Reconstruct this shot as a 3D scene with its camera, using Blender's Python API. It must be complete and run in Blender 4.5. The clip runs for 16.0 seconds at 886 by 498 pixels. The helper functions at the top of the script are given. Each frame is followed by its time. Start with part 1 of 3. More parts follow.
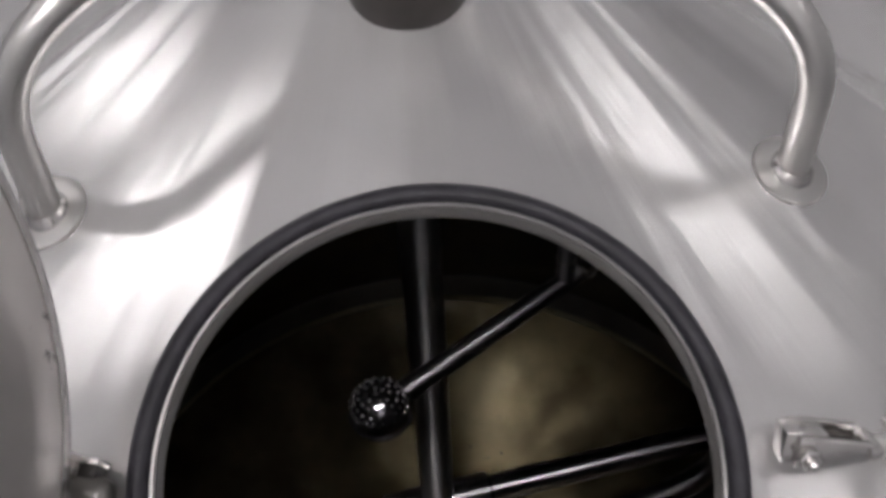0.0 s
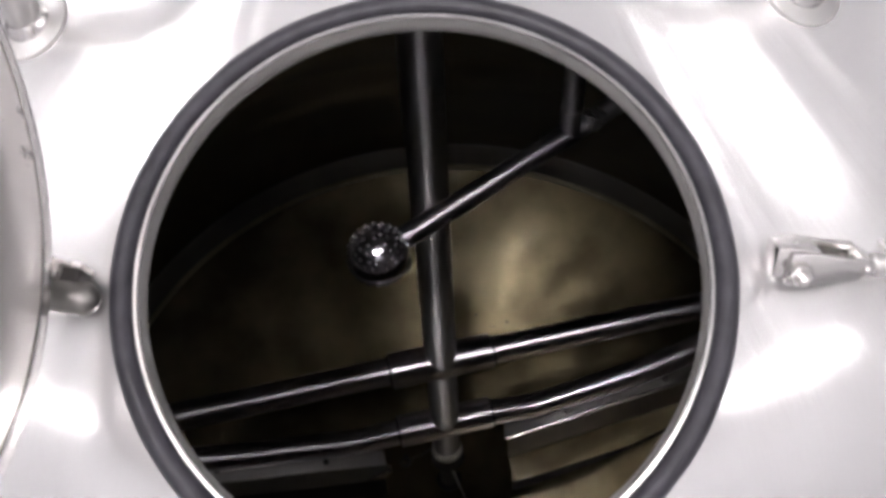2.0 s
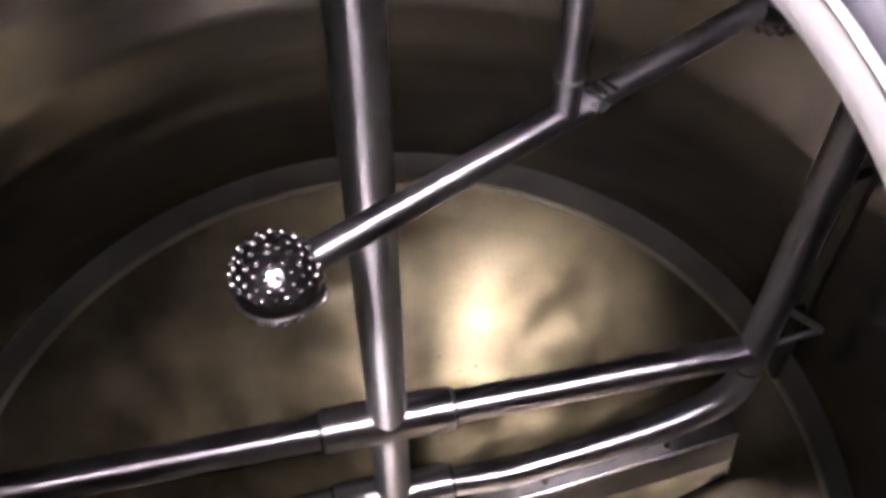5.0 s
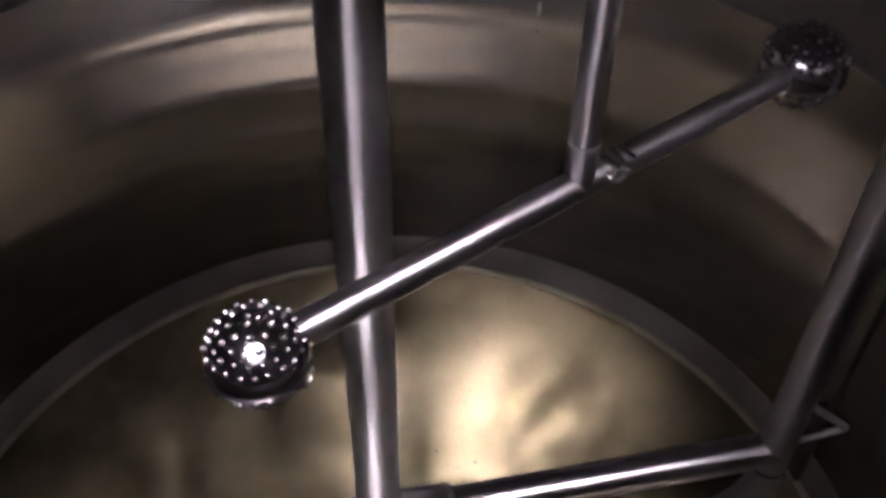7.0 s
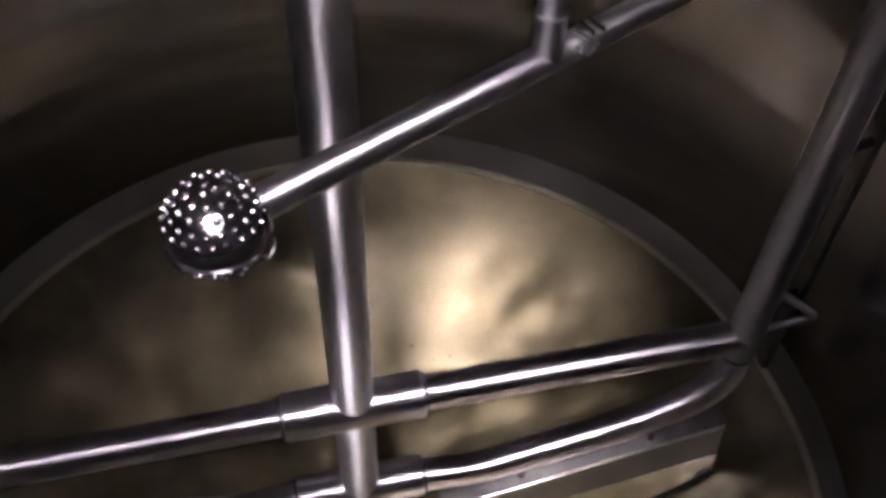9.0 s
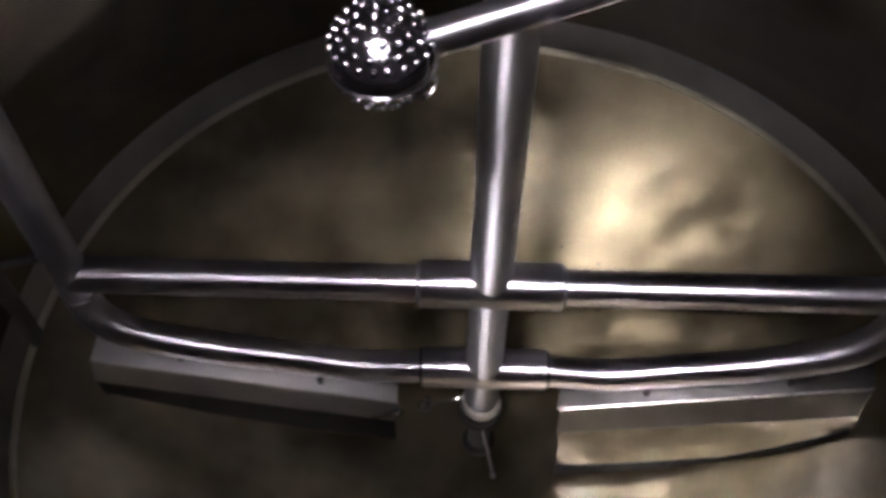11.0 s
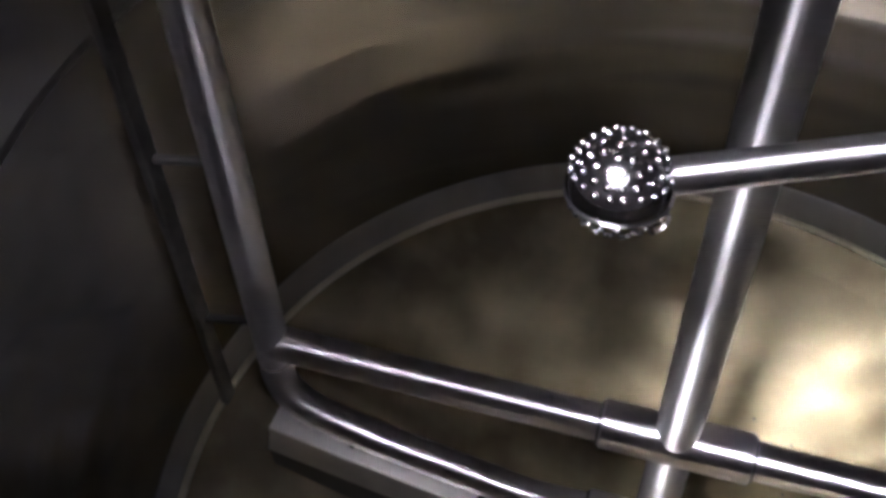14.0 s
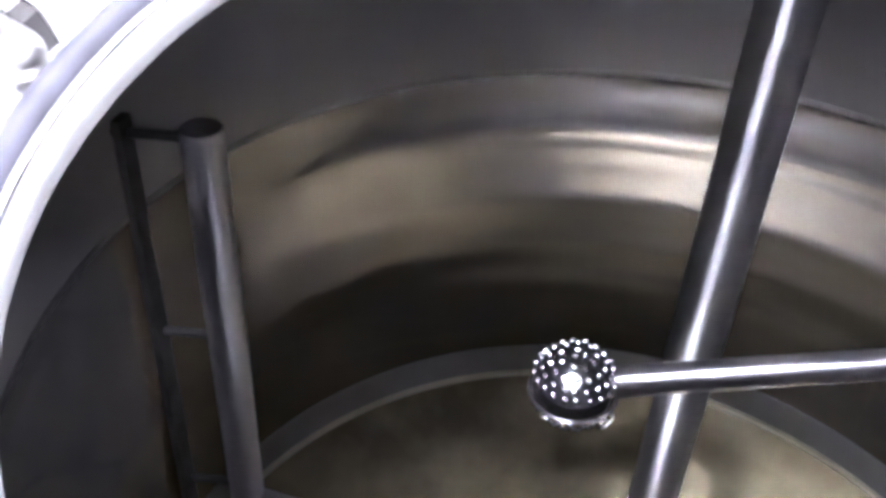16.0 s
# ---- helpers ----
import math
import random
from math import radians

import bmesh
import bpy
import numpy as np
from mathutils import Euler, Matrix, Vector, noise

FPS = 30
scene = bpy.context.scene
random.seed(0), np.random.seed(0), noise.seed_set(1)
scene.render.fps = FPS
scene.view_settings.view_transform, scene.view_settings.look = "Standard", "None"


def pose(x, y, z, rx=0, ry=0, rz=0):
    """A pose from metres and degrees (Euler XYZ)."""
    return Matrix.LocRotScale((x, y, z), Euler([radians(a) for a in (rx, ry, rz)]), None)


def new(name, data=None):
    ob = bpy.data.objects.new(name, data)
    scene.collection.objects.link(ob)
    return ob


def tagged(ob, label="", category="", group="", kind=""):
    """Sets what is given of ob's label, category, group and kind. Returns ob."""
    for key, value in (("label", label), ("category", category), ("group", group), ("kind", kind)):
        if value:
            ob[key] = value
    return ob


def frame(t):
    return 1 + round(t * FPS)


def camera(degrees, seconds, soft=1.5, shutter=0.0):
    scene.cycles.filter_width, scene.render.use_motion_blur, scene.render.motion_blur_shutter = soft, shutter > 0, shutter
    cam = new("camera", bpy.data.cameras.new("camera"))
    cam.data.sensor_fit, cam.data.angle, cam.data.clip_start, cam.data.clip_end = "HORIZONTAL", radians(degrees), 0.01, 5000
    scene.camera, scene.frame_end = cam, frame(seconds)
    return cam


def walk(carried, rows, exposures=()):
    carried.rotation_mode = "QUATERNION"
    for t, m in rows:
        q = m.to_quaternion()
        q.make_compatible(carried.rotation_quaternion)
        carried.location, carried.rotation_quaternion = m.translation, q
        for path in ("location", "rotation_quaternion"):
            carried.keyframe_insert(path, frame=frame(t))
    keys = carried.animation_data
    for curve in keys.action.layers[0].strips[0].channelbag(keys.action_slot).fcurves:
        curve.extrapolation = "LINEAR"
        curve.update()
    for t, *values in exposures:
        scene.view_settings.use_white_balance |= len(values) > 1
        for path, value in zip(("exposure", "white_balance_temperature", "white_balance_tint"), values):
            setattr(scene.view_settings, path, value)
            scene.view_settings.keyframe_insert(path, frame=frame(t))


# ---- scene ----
cam = camera(50.00, 16.0, 3.8, 0.4)
# seconds, metres, degrees
ROWS = [
    (0.0, -0.1688, -0.9358, 2.0819, 44.784, 1.868, -14.031),
    (0.5, -0.1608, -0.9500, 2.0635, 42.630, 2.286, -13.587),
    (1.0, -0.1608, -0.9570, 2.0499, 40.240, 2.205, -13.224),
    (1.5, -0.1630, -0.9623, 2.0384, 38.999, 1.946, -12.940),
    (2.0, -0.1581, -0.9693, 2.0318, 38.229, 1.980, -12.722),
    (2.5, -0.1471, -0.9334, 1.9965, 36.872, 1.467, -11.719),
    (3.0, -0.1284, -0.8811, 1.9408, 35.977, 1.351, -12.356),
    (3.5, -0.1161, -0.8372, 1.8770, 35.927, 1.263, -11.644),
    (4.0, -0.1083, -0.8055, 1.8232, 36.965, 1.460, -11.694),
    (4.5, -0.0819, -0.7687, 1.7631, 38.475, 0.592, -12.156),
    (7.0, -0.0712, -0.6979, 1.6425, 45.824, -0.801, -11.712),
    (7.5, -0.0588, -0.7077, 1.6376, 46.248, -0.699, -12.123),
    (8.0, -0.0548, -0.7093, 1.6321, 44.171, -1.158, -12.565),
    (8.5, -0.0610, -0.7106, 1.6232, 42.247, -1.290, -13.388),
    (11.0, -0.0491, -0.7329, 1.5721, 34.884, -0.162, 1.745),
    (11.5, -0.0503, -0.7344, 1.5569, 35.039, 0.577, 6.933),
    (12.0, -0.0520, -0.7341, 1.5441, 35.888, 1.097, 10.780),
    (12.5, -0.0604, -0.7291, 1.5359, 37.479, 1.382, 14.108),
    (13.0, -0.0587, -0.7364, 1.5391, 39.401, 2.221, 16.065),
    (13.5, -0.0606, -0.7425, 1.5557, 41.000, 2.404, 17.236),
    (14.0, -0.0655, -0.7446, 1.5672, 42.926, 1.509, 17.533),
    (14.5, -0.0711, -0.7604, 1.5868, 44.819, 0.579, 18.013),
    (15.0, -0.0550, -0.7858, 1.6092, 48.565, 0.555, 20.058),
    (15.5, -0.0587, -0.8124, 1.6549, 51.051, -0.691, 18.813),
    (16.0, -0.0583, -0.8431, 1.6968, 52.657, -2.459, 17.928),
]
EXPOSURES = [
    (0.0, 2.03, 6500, 13), (0.5, 2.19, 6500, 13), (1.0, 2.54, 6500, 13), (1.5, 2.88, 6500, 13), (2.0, 3.25, 6450, 15), (2.5, 3.75, 6450, 16),
    (3.0, 4.4, 6450, 19), (3.5, 4.95, 6450, 22), (4.0, 5.4, 6450, 25), (4.5, 5.6, 6450, 26), (7.0, 5.45, 6400, 27), (8.5, 5.42, 6380, 27),
    (11.0, 5.52, 6200, 22), (12.5, 5.7, 6150, 19), (13.5, 5.85, 6100, 18), (15.0, 6.4, 5800, 18), (16.0, 6.65, 5550, 18),
]
walk(cam, [(t, pose(x, y, z, rx, ry, rz)) for t, x, y, z, rx, ry, rz in ROWS], EXPOSURES)

# ---- world and lamps ----
world = bpy.data.worlds.new("room_air")
scene.world = world
world.use_nodes = True
world.node_tree.nodes["Background"].inputs[0].default_value = (0.9, 0.95, 1.0, 1)
world.node_tree.nodes["Background"].inputs[1].default_value = 0.05
LAMP_POWER, HIGH_POWER, SIDE_POWER, NEAR_POWER, EAST_POWER, WEST_POWER = 3.3, 8.5, 1.5, 2.0, 3.6, 0.6


# ---- materials ----
def material(name):
    m = bpy.data.materials.new(name)
    m.use_nodes = True
    t = m.node_tree
    return m, t, t.nodes["Principled BSDF"]


def node(t, kind, **values):
    n = t.nodes.new(kind)
    for key, value in values.items():
        n.inputs[key].default_value = value
    return n


def ramp(t, source, low, high, a=0.35, b=0.65):
    r = t.nodes.new("ShaderNodeValToRGB")
    r.color_ramp.elements[0].position, r.color_ramp.elements[1].position = a, b
    r.color_ramp.elements[0].color, r.color_ramp.elements[1].color = (*low, 1), (*high, 1)
    t.links.new(source, r.inputs[0])
    return r.outputs[0]


def steel(name, low, high, rough=(0.2, 0.34), stretch=(1, 1, 1), grain=60.0, blotch=5.0, bump=0.04, aniso=0.0, axis="Z", dull=0.0, wavy=7.0, turn_spread=0.25, soft_lobe=0.0, ripple=0.0, radial=0.0):
    """Stainless steel: cloudy tone and gloss, a brushed grain, fine relief."""
    m, t, b = material(name)
    b.inputs["Metallic"].default_value = 1.0 - dull
    where = t.nodes.new("ShaderNodeTexCoord").outputs["Object"]
    cloud = node(t, "ShaderNodeTexNoise", Scale=blotch, Detail=3.0, Roughness=0.5)
    t.links.new(where, cloud.inputs["Vector"])
    t.links.new(ramp(t, cloud.outputs[0], low, high, *((0.38, 0.63) if soft_lobe else (0.35, 0.65))), b.inputs["Base Color"])
    turn = t.nodes.new("ShaderNodeMapping")
    turn.inputs["Scale"].default_value = stretch
    t.links.new(where, turn.inputs["Vector"])
    brush = node(t, "ShaderNodeTexNoise", Scale=grain, Detail=4.0, Roughness=0.7)
    t.links.new(turn.outputs[0], brush.inputs["Vector"])
    mix = t.nodes.new("ShaderNodeMath")
    mix.operation = "ADD"
    half = t.nodes.new("ShaderNodeMath")
    half.operation = "MULTIPLY"
    half.inputs[1].default_value = 0.5
    t.links.new(brush.outputs[0], mix.inputs[0])
    t.links.new(cloud.outputs[0], mix.inputs[1])
    t.links.new(mix.outputs[0], half.inputs[0])
    spread = node(t, "ShaderNodeMapRange")
    for key, value in (("From Min", 0.35), ("From Max", 0.65), ("To Min", rough[0]), ("To Max", rough[1])):
        spread.inputs[key].default_value = value
    t.links.new(half.outputs[0], spread.inputs["Value"])
    t.links.new(spread.outputs[0], b.inputs["Roughness"])
    if bump:
        wave = node(t, "ShaderNodeTexNoise", Scale=wavy, Detail=1.5, Roughness=0.4)
        t.links.new(where, wave.inputs["Vector"])
        relief = node(t, "ShaderNodeBump", Strength=bump, Distance=0.02)
        t.links.new(wave.outputs[0], relief.inputs["Height"])
        t.links.new(relief.outputs[0], b.inputs["Normal"])
        if radial:
            # flutes that fan out from the top of a rolled cone
            xyz = t.nodes.new("ShaderNodeSeparateXYZ")
            t.links.new(where, xyz.inputs[0])
            angle = t.nodes.new("ShaderNodeMath")
            angle.operation = "ARCTAN2"
            t.links.new(xyz.outputs["Y"], angle.inputs[0])
            t.links.new(xyz.outputs["X"], angle.inputs[1])
            fan = t.nodes.new("ShaderNodeTexNoise")
            fan.noise_dimensions = "1D"
            fan.inputs["Scale"].default_value, fan.inputs["Detail"].default_value = 4.5, 2.0
            t.links.new(angle.outputs[0], fan.inputs["W"])
            fluted = node(t, "ShaderNodeBump", Strength=radial, Distance=0.02)
            t.links.new(fan.outputs[0], fluted.inputs["Height"])
            t.links.new(relief.outputs[0], fluted.inputs["Normal"])
            t.links.new(fluted.outputs[0], b.inputs["Normal"])
            fine = t.nodes.new("ShaderNodeTexNoise")
            fine.noise_dimensions = "2D"
            fine.inputs["Scale"].default_value, fine.inputs["Detail"].default_value, fine.inputs["Roughness"].default_value = 1.0, 5.0, 0.65
            long = t.nodes.new("ShaderNodeCombineXYZ")
            for source, plug, gain in ((angle.outputs[0], "X", 26.0), (xyz.outputs["Z"], "Y", 9.0)):
                scaled = t.nodes.new("ShaderNodeMath")
                scaled.operation = "MULTIPLY"
                scaled.inputs[1].default_value = gain
                t.links.new(source, scaled.inputs[0])
                t.links.new(scaled.outputs[0], long.inputs[plug])
            t.links.new(long.outputs[0], fine.inputs["Vector"])
            scuffed = node(t, "ShaderNodeBump", Strength=0.05, Distance=0.01)
            t.links.new(fine.outputs[0], scuffed.inputs["Height"])
            t.links.new(fluted.outputs[0], scuffed.inputs["Normal"])
            t.links.new(scuffed.outputs[0], b.inputs["Normal"])
        if ripple:
            # rolled rings: long round the tank, short in height
            flat = t.nodes.new("ShaderNodeMapping")
            flat.inputs["Scale"].default_value = (0.35, 0.35, 10.5)
            t.links.new(where, flat.inputs["Vector"])
            rings = node(t, "ShaderNodeTexNoise", Scale=1.0, Detail=0.6, Roughness=0.4)
            t.links.new(flat.outputs[0], rings.inputs["Vector"])
            rolled = node(t, "ShaderNodeBump", Strength=ripple, Distance=0.02)
            t.links.new(rings.outputs[0], rolled.inputs["Height"])
            t.links.new(relief.outputs[0], rolled.inputs["Normal"])
            t.links.new(rolled.outputs[0], b.inputs["Normal"])
    if aniso:
        b.inputs["Anisotropic"].default_value = aniso
        b.inputs["Anisotropic Rotation"].default_value = turn_spread
        tangent = t.nodes.new("ShaderNodeTangent")
        if axis:
            tangent.direction_type, tangent.axis = "RADIAL", axis
        else:
            tangent.direction_type, tangent.uv_map = "UV_MAP", "around"
        t.links.new(tangent.outputs[0], b.inputs["Tangent"])
    if soft_lobe:
        # many small dents: a lobe without long tails
        g = t.nodes.new("ShaderNodeBsdfAnisotropic")
        g.distribution = "BECKMANN"
        for key, plug in (("Color", "Base Color"), ("Roughness", "Roughness"), ("Normal", "Normal")):
            if b.inputs[plug].is_linked:
                t.links.new(b.inputs[plug].links[0].from_socket, g.inputs[key])
        # and a polished share that mirrors what stands on it
        shine = node(t, "ShaderNodeBsdfAnisotropic", Roughness=soft_lobe)
        both = node(t, "ShaderNodeMixShader", Fac=0.42)
        for key, plug in (("Color", "Base Color"), ("Normal", "Normal")):
            if b.inputs[plug].is_linked and key != "Color":
                t.links.new(b.inputs[plug].links[0].from_socket, shine.inputs[key])
        shine.inputs["Color"].default_value = (0.46, 0.42, 0.335, 1)
        t.links.new(g.outputs[0], both.inputs[1])
        t.links.new(shine.outputs[0], both.inputs[2])
        t.links.new(both.outputs[0], t.nodes["Material Output"].inputs["Surface"])
    return m


def plain(name, colour, rough, bump=0.1, scale=120.0, vary=0.25, metal=0.0):
    m, t, b = material(name)
    where = t.nodes.new("ShaderNodeTexCoord").outputs["Object"]
    n = node(t, "ShaderNodeTexNoise", Scale=scale, Detail=5.0)
    t.links.new(where, n.inputs["Vector"])
    low = tuple(c * (1 - vary) for c in colour)
    t.links.new(ramp(t, n.outputs[0], low, colour), b.inputs["Base Color"])
    b.inputs["Roughness"].default_value, b.inputs["Metallic"].default_value = rough, metal
    relief = node(t, "ShaderNodeBump", Strength=bump, Distance=0.001)
    t.links.new(n.outputs[0], relief.inputs["Height"])
    t.links.new(relief.outputs[0], b.inputs["Normal"])
    return m


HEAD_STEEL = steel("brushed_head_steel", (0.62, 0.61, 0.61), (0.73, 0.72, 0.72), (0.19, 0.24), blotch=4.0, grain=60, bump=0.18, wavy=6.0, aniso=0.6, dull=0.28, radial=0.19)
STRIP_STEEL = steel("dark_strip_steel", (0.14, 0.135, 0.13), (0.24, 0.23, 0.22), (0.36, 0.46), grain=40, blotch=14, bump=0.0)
LID_STEEL = steel("dull_lid_steel", (0.72, 0.68, 0.66), (0.88, 0.84, 0.82), (0.26, 0.36), blotch=9.0, grain=60, bump=0.14, wavy=11.0, dull=0.4)
WALL_STEEL = steel("ring_brushed_wall_steel", (0.325, 0.31, 0.31), (0.385, 0.37, 0.37), (0.18, 0.22), (0.25, 0.25, 6), 3.0, 0.8, 0.04, 0.9, wavy=3.0, turn_spread=0.0, ripple=0.36, dull=0.08)
BOTTOM_STEEL = steel("cloudy_bottom_steel", (0.25, 0.205, 0.12), (0.47, 0.39, 0.232), (0.38, 0.44), grain=20, blotch=6.5, bump=0.46, wavy=8.5, soft_lobe=0.165)
BAND_STEEL = steel("ground_weld_band_steel", (0.25, 0.24, 0.23), (0.34, 0.325, 0.31), (0.33, 0.40), (1, 1, 20), 10.0, 5.0, 0.0, 0.6, dull=0.3)
PIPE_STEEL = steel("polished_pipe_steel", (0.50, 0.48, 0.51), (0.58, 0.56, 0.59), (0.31, 0.35), grain=60.0, blotch=9.0, bump=0.0, aniso=0.97, axis="")
ARM_STEEL = steel("satin_arm_steel", (0.56, 0.54, 0.57), (0.64, 0.62, 0.65), (0.30, 0.335), grain=60.0, blotch=9.0, bump=0.0, aniso=0.97, axis="")
SATIN_STEEL = steel("satin_handle_steel", (0.56, 0.55, 0.54), (0.64, 0.63, 0.62), (0.32, 0.40), grain=60.0, blotch=9.0, bump=0.0)
LANCE_STEEL = steel("polished_lance_steel", (0.58, 0.56, 0.59), (0.66, 0.64, 0.67), (0.35, 0.39), grain=60.0, blotch=9.0, bump=0.0, aniso=0.97, axis="")
SHAFT_STEEL = steel("turned_shaft_steel", (0.50, 0.49, 0.50), (0.57, 0.56, 0.57), (0.365, 0.41), grain=60.0, blotch=9.0, bump=0.0, aniso=0.98, axis="")
BALL_STEEL = steel("mirror_ball_steel", (0.56, 0.54, 0.58), (0.60, 0.58, 0.63), (0.09, 0.13), grain=30, blotch=20, bump=0.0)
NOZZLE_STEEL = steel("small_nozzle_steel", (0.24, 0.235, 0.245), (0.30, 0.29, 0.305), (0.10, 0.14), grain=30, blotch=20, bump=0.0)
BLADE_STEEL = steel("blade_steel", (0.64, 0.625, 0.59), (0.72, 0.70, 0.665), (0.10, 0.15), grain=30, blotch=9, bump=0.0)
RIM_STEEL = steel("turned_rim_steel", (0.60, 0.58, 0.57), (0.70, 0.68, 0.67), (0.19, 0.25), grain=30, blotch=12, bump=0.0)
NECK_STEEL = steel("dull_neck_steel", (0.55, 0.53, 0.52), (0.66, 0.64, 0.63), (0.40, 0.46), grain=40, blotch=12, bump=0.0, dull=0.25)
WELD_STEEL = steel("straw_tinted_weld_steel", (0.44, 0.40, 0.30), (0.66, 0.61, 0.48), (0.30, 0.38), grain=40, blotch=5, bump=0.0, dull=0.35)
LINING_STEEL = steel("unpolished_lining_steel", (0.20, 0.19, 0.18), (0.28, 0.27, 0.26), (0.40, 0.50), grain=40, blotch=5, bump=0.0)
RIDGE_STEEL = steel("ridge_steel", (0.30, 0.29, 0.285), (0.42, 0.41, 0.40), (0.32, 0.40), grain=40, blotch=4, bump=0.0)
SEAM_STEEL = steel("polished_seam_steel", (0.34, 0.325, 0.325), (0.40, 0.385, 0.385), (0.22, 0.28), grain=40, blotch=4, bump=0.0)
# darker than the head, so that less light bounces round the inside
BOUNCE_CUT_STEEL = steel("bounce_cut_steel", (0.30, 0.29, 0.295), (0.38, 0.37, 0.375), (0.40, 0.50), grain=40, blotch=5, bump=0.0, dull=0.2)
UPPER_WALL_STEEL = steel("dull_upper_wall_steel", (0.34, 0.325, 0.33), (0.41, 0.395, 0.40), (0.34, 0.40), (0.25, 0.25, 6), 3.0, 0.8, 0.0, 0.3, turn_spread=0.0, dull=0.14)
SHADED_FACE_STEEL = steel("shaded_blade_steel", (0.30, 0.285, 0.275), (0.42, 0.40, 0.385), (0.34, 0.44), grain=40, blotch=7, bump=0.0, dull=0.15)
# also colours the scraper pins, with their shade put into it
SCRAPER_AND_SHADE = plain("dark_scraper_and_shade", (0.020, 0.018, 0.018), 0.6, 0.1, 60.0, 0.3)
# paint of the drive; elsewhere also stands in for shade in gaps and holes
DRIVE_AND_SHADE = plain("dark_drive_and_shade_paint", (0.055, 0.048, 0.045), 0.5, 0.1, 20.0, 0.4)
RUBBER_AND_GROOVE = plain("black_rubber_and_groove", (0.034, 0.032, 0.040), 0.45, 0.15, 60.0, 0.4)
RUBBER_AND_GROOVE.node_tree.nodes["Principled BSDF"].inputs["Specular IOR Level"].default_value = 0.3
BUSHING = plain("worn_white_plastic", (0.62, 0.58, 0.50), 0.45, 0.1, 90.0, 0.3)
CEILING_PAINT = plain("white_ceiling_paint", (0.86, 0.86, 0.88), 0.8, 0.1, 3.0, 0.12)
WALL_PAINT = plain("pale_wall_paint", (0.74, 0.74, 0.75), 0.7, 0.1, 2.0, 0.2)
FLOOR_PAINT = plain("grey_floor_paint", (0.25, 0.25, 0.26), 0.5, 0.1, 4.0, 0.3)
def lens_light(name, strength):
    m, _, b = material(name)
    b.inputs["Emission Color"].default_value = (1.0, 0.98, 0.96, 1)
    b.inputs["Emission Strength"].default_value = strength
    return m


DIFFUSER, HALF_DIFFUSER = lens_light("lit_diffuser", LAMP_POWER), lens_light("lit_half_diffuser", LAMP_POWER * 0.5)
MAIN_LENS, NEAR_LENS = lens_light("lit_high_bay_lens", HIGH_POWER), lens_light("lit_small_lens", NEAR_POWER)
SIDE_LENS, EAST_LENS, WEST_LENS = (lens_light("lit_%s_bay_lens" % k, p) for k, p in (("side", SIDE_POWER), ("east", EAST_POWER), ("west", WEST_POWER)))
LAMP_BODY = plain("white_lamp_body", (0.75, 0.75, 0.75), 0.4, 0.05)


# ---- mesh tools ----
def link(name, bm, mat, parent=None, label="", smooth=40):
    mesh = bpy.data.meshes.new(name)
    bmesh.ops.recalc_face_normals(bm, faces=bm.faces)
    bm.to_mesh(mesh)
    bm.free()
    mesh.materials.append(mat)
    for p in mesh.polygons:
        p.use_smooth = smooth > 0
    if smooth:
        mesh.set_sharp_from_angle(angle=radians(smooth))
    ob = new(name, mesh)
    if parent:
        ob.parent = parent
    if label:
        tagged(ob, label)
    return ob


def part(name, bm, material_, parent, label="", smooth=40):
    return link(name, bm, material_, parent, label, smooth)


def thing(name, label, category, group="", kind="", at=None):
    ob = new(name)
    ob.empty_display_size = 0.05
    if at is not None:
        ob.matrix_world = at
    return tagged(ob, label, category, group, kind)


def frames(path):
    """Points of a path with steady cross directions."""
    pts = [Vector(p) for p in path]
    ways = []
    for i, p in enumerate(pts):
        a, b = pts[max(i - 1, 0)], pts[min(i + 1, len(pts) - 1)]
        ways.append((b - a).normalized())
    side = ways[0].orthogonal().normalized()
    out = []
    for p, w in zip(pts, ways):
        side = (side - w * side.dot(w)).normalized()
        out.append((p, w, side, w.cross(side)))
    return out


def tube(path, radius, n=32, bm=None):
    """A round bar along a path, with closed ends; radius may be a list."""
    bm = bm or bmesh.new()
    fr = frames(path)
    radii = radius if isinstance(radius, (list, tuple)) else [radius] * len(fr)
    loops = []
    for (p, w, s, u), r in zip(fr, radii):
        loops.append([bm.verts.new(p + (s * math.cos(a) + u * math.sin(a)) * r) for a in np.arange(n) * 2 * math.pi / n])
    around = bm.loops.layers.uv.verify() if bm.loops.layers.uv else bm.loops.layers.uv.new("around")
    for k, (a, b) in enumerate(zip(loops, loops[1:])):
        for i in range(n):
            f = bm.faces.new((a[i], a[(i + 1) % n], b[(i + 1) % n], b[i]))
            for corner, (u, v) in zip(f.loops, ((i, k), (i + 1, k), (i + 1, k + 1), (i, k + 1))):
                corner[around].uv = (u / n, v / len(loops))
    for f in (bm.faces.new(loops[0][::-1]), bm.faces.new(loops[-1])):
        for corner in f.loops:
            corner[around].uv = (corner.vert.co.x * 5, corner.vert.co.y * 5)
    return bm


def rod(a, b, radius, n=24, chamfer=0.0015, bm=None):
    a, b = Vector(a), Vector(b)
    w = (b - a).normalized()
    c = min(chamfer, radius * 0.4)
    return tube([a, a + w * c, b - w * c, b], [radius - c, radius, radius, radius - c], n, bm)


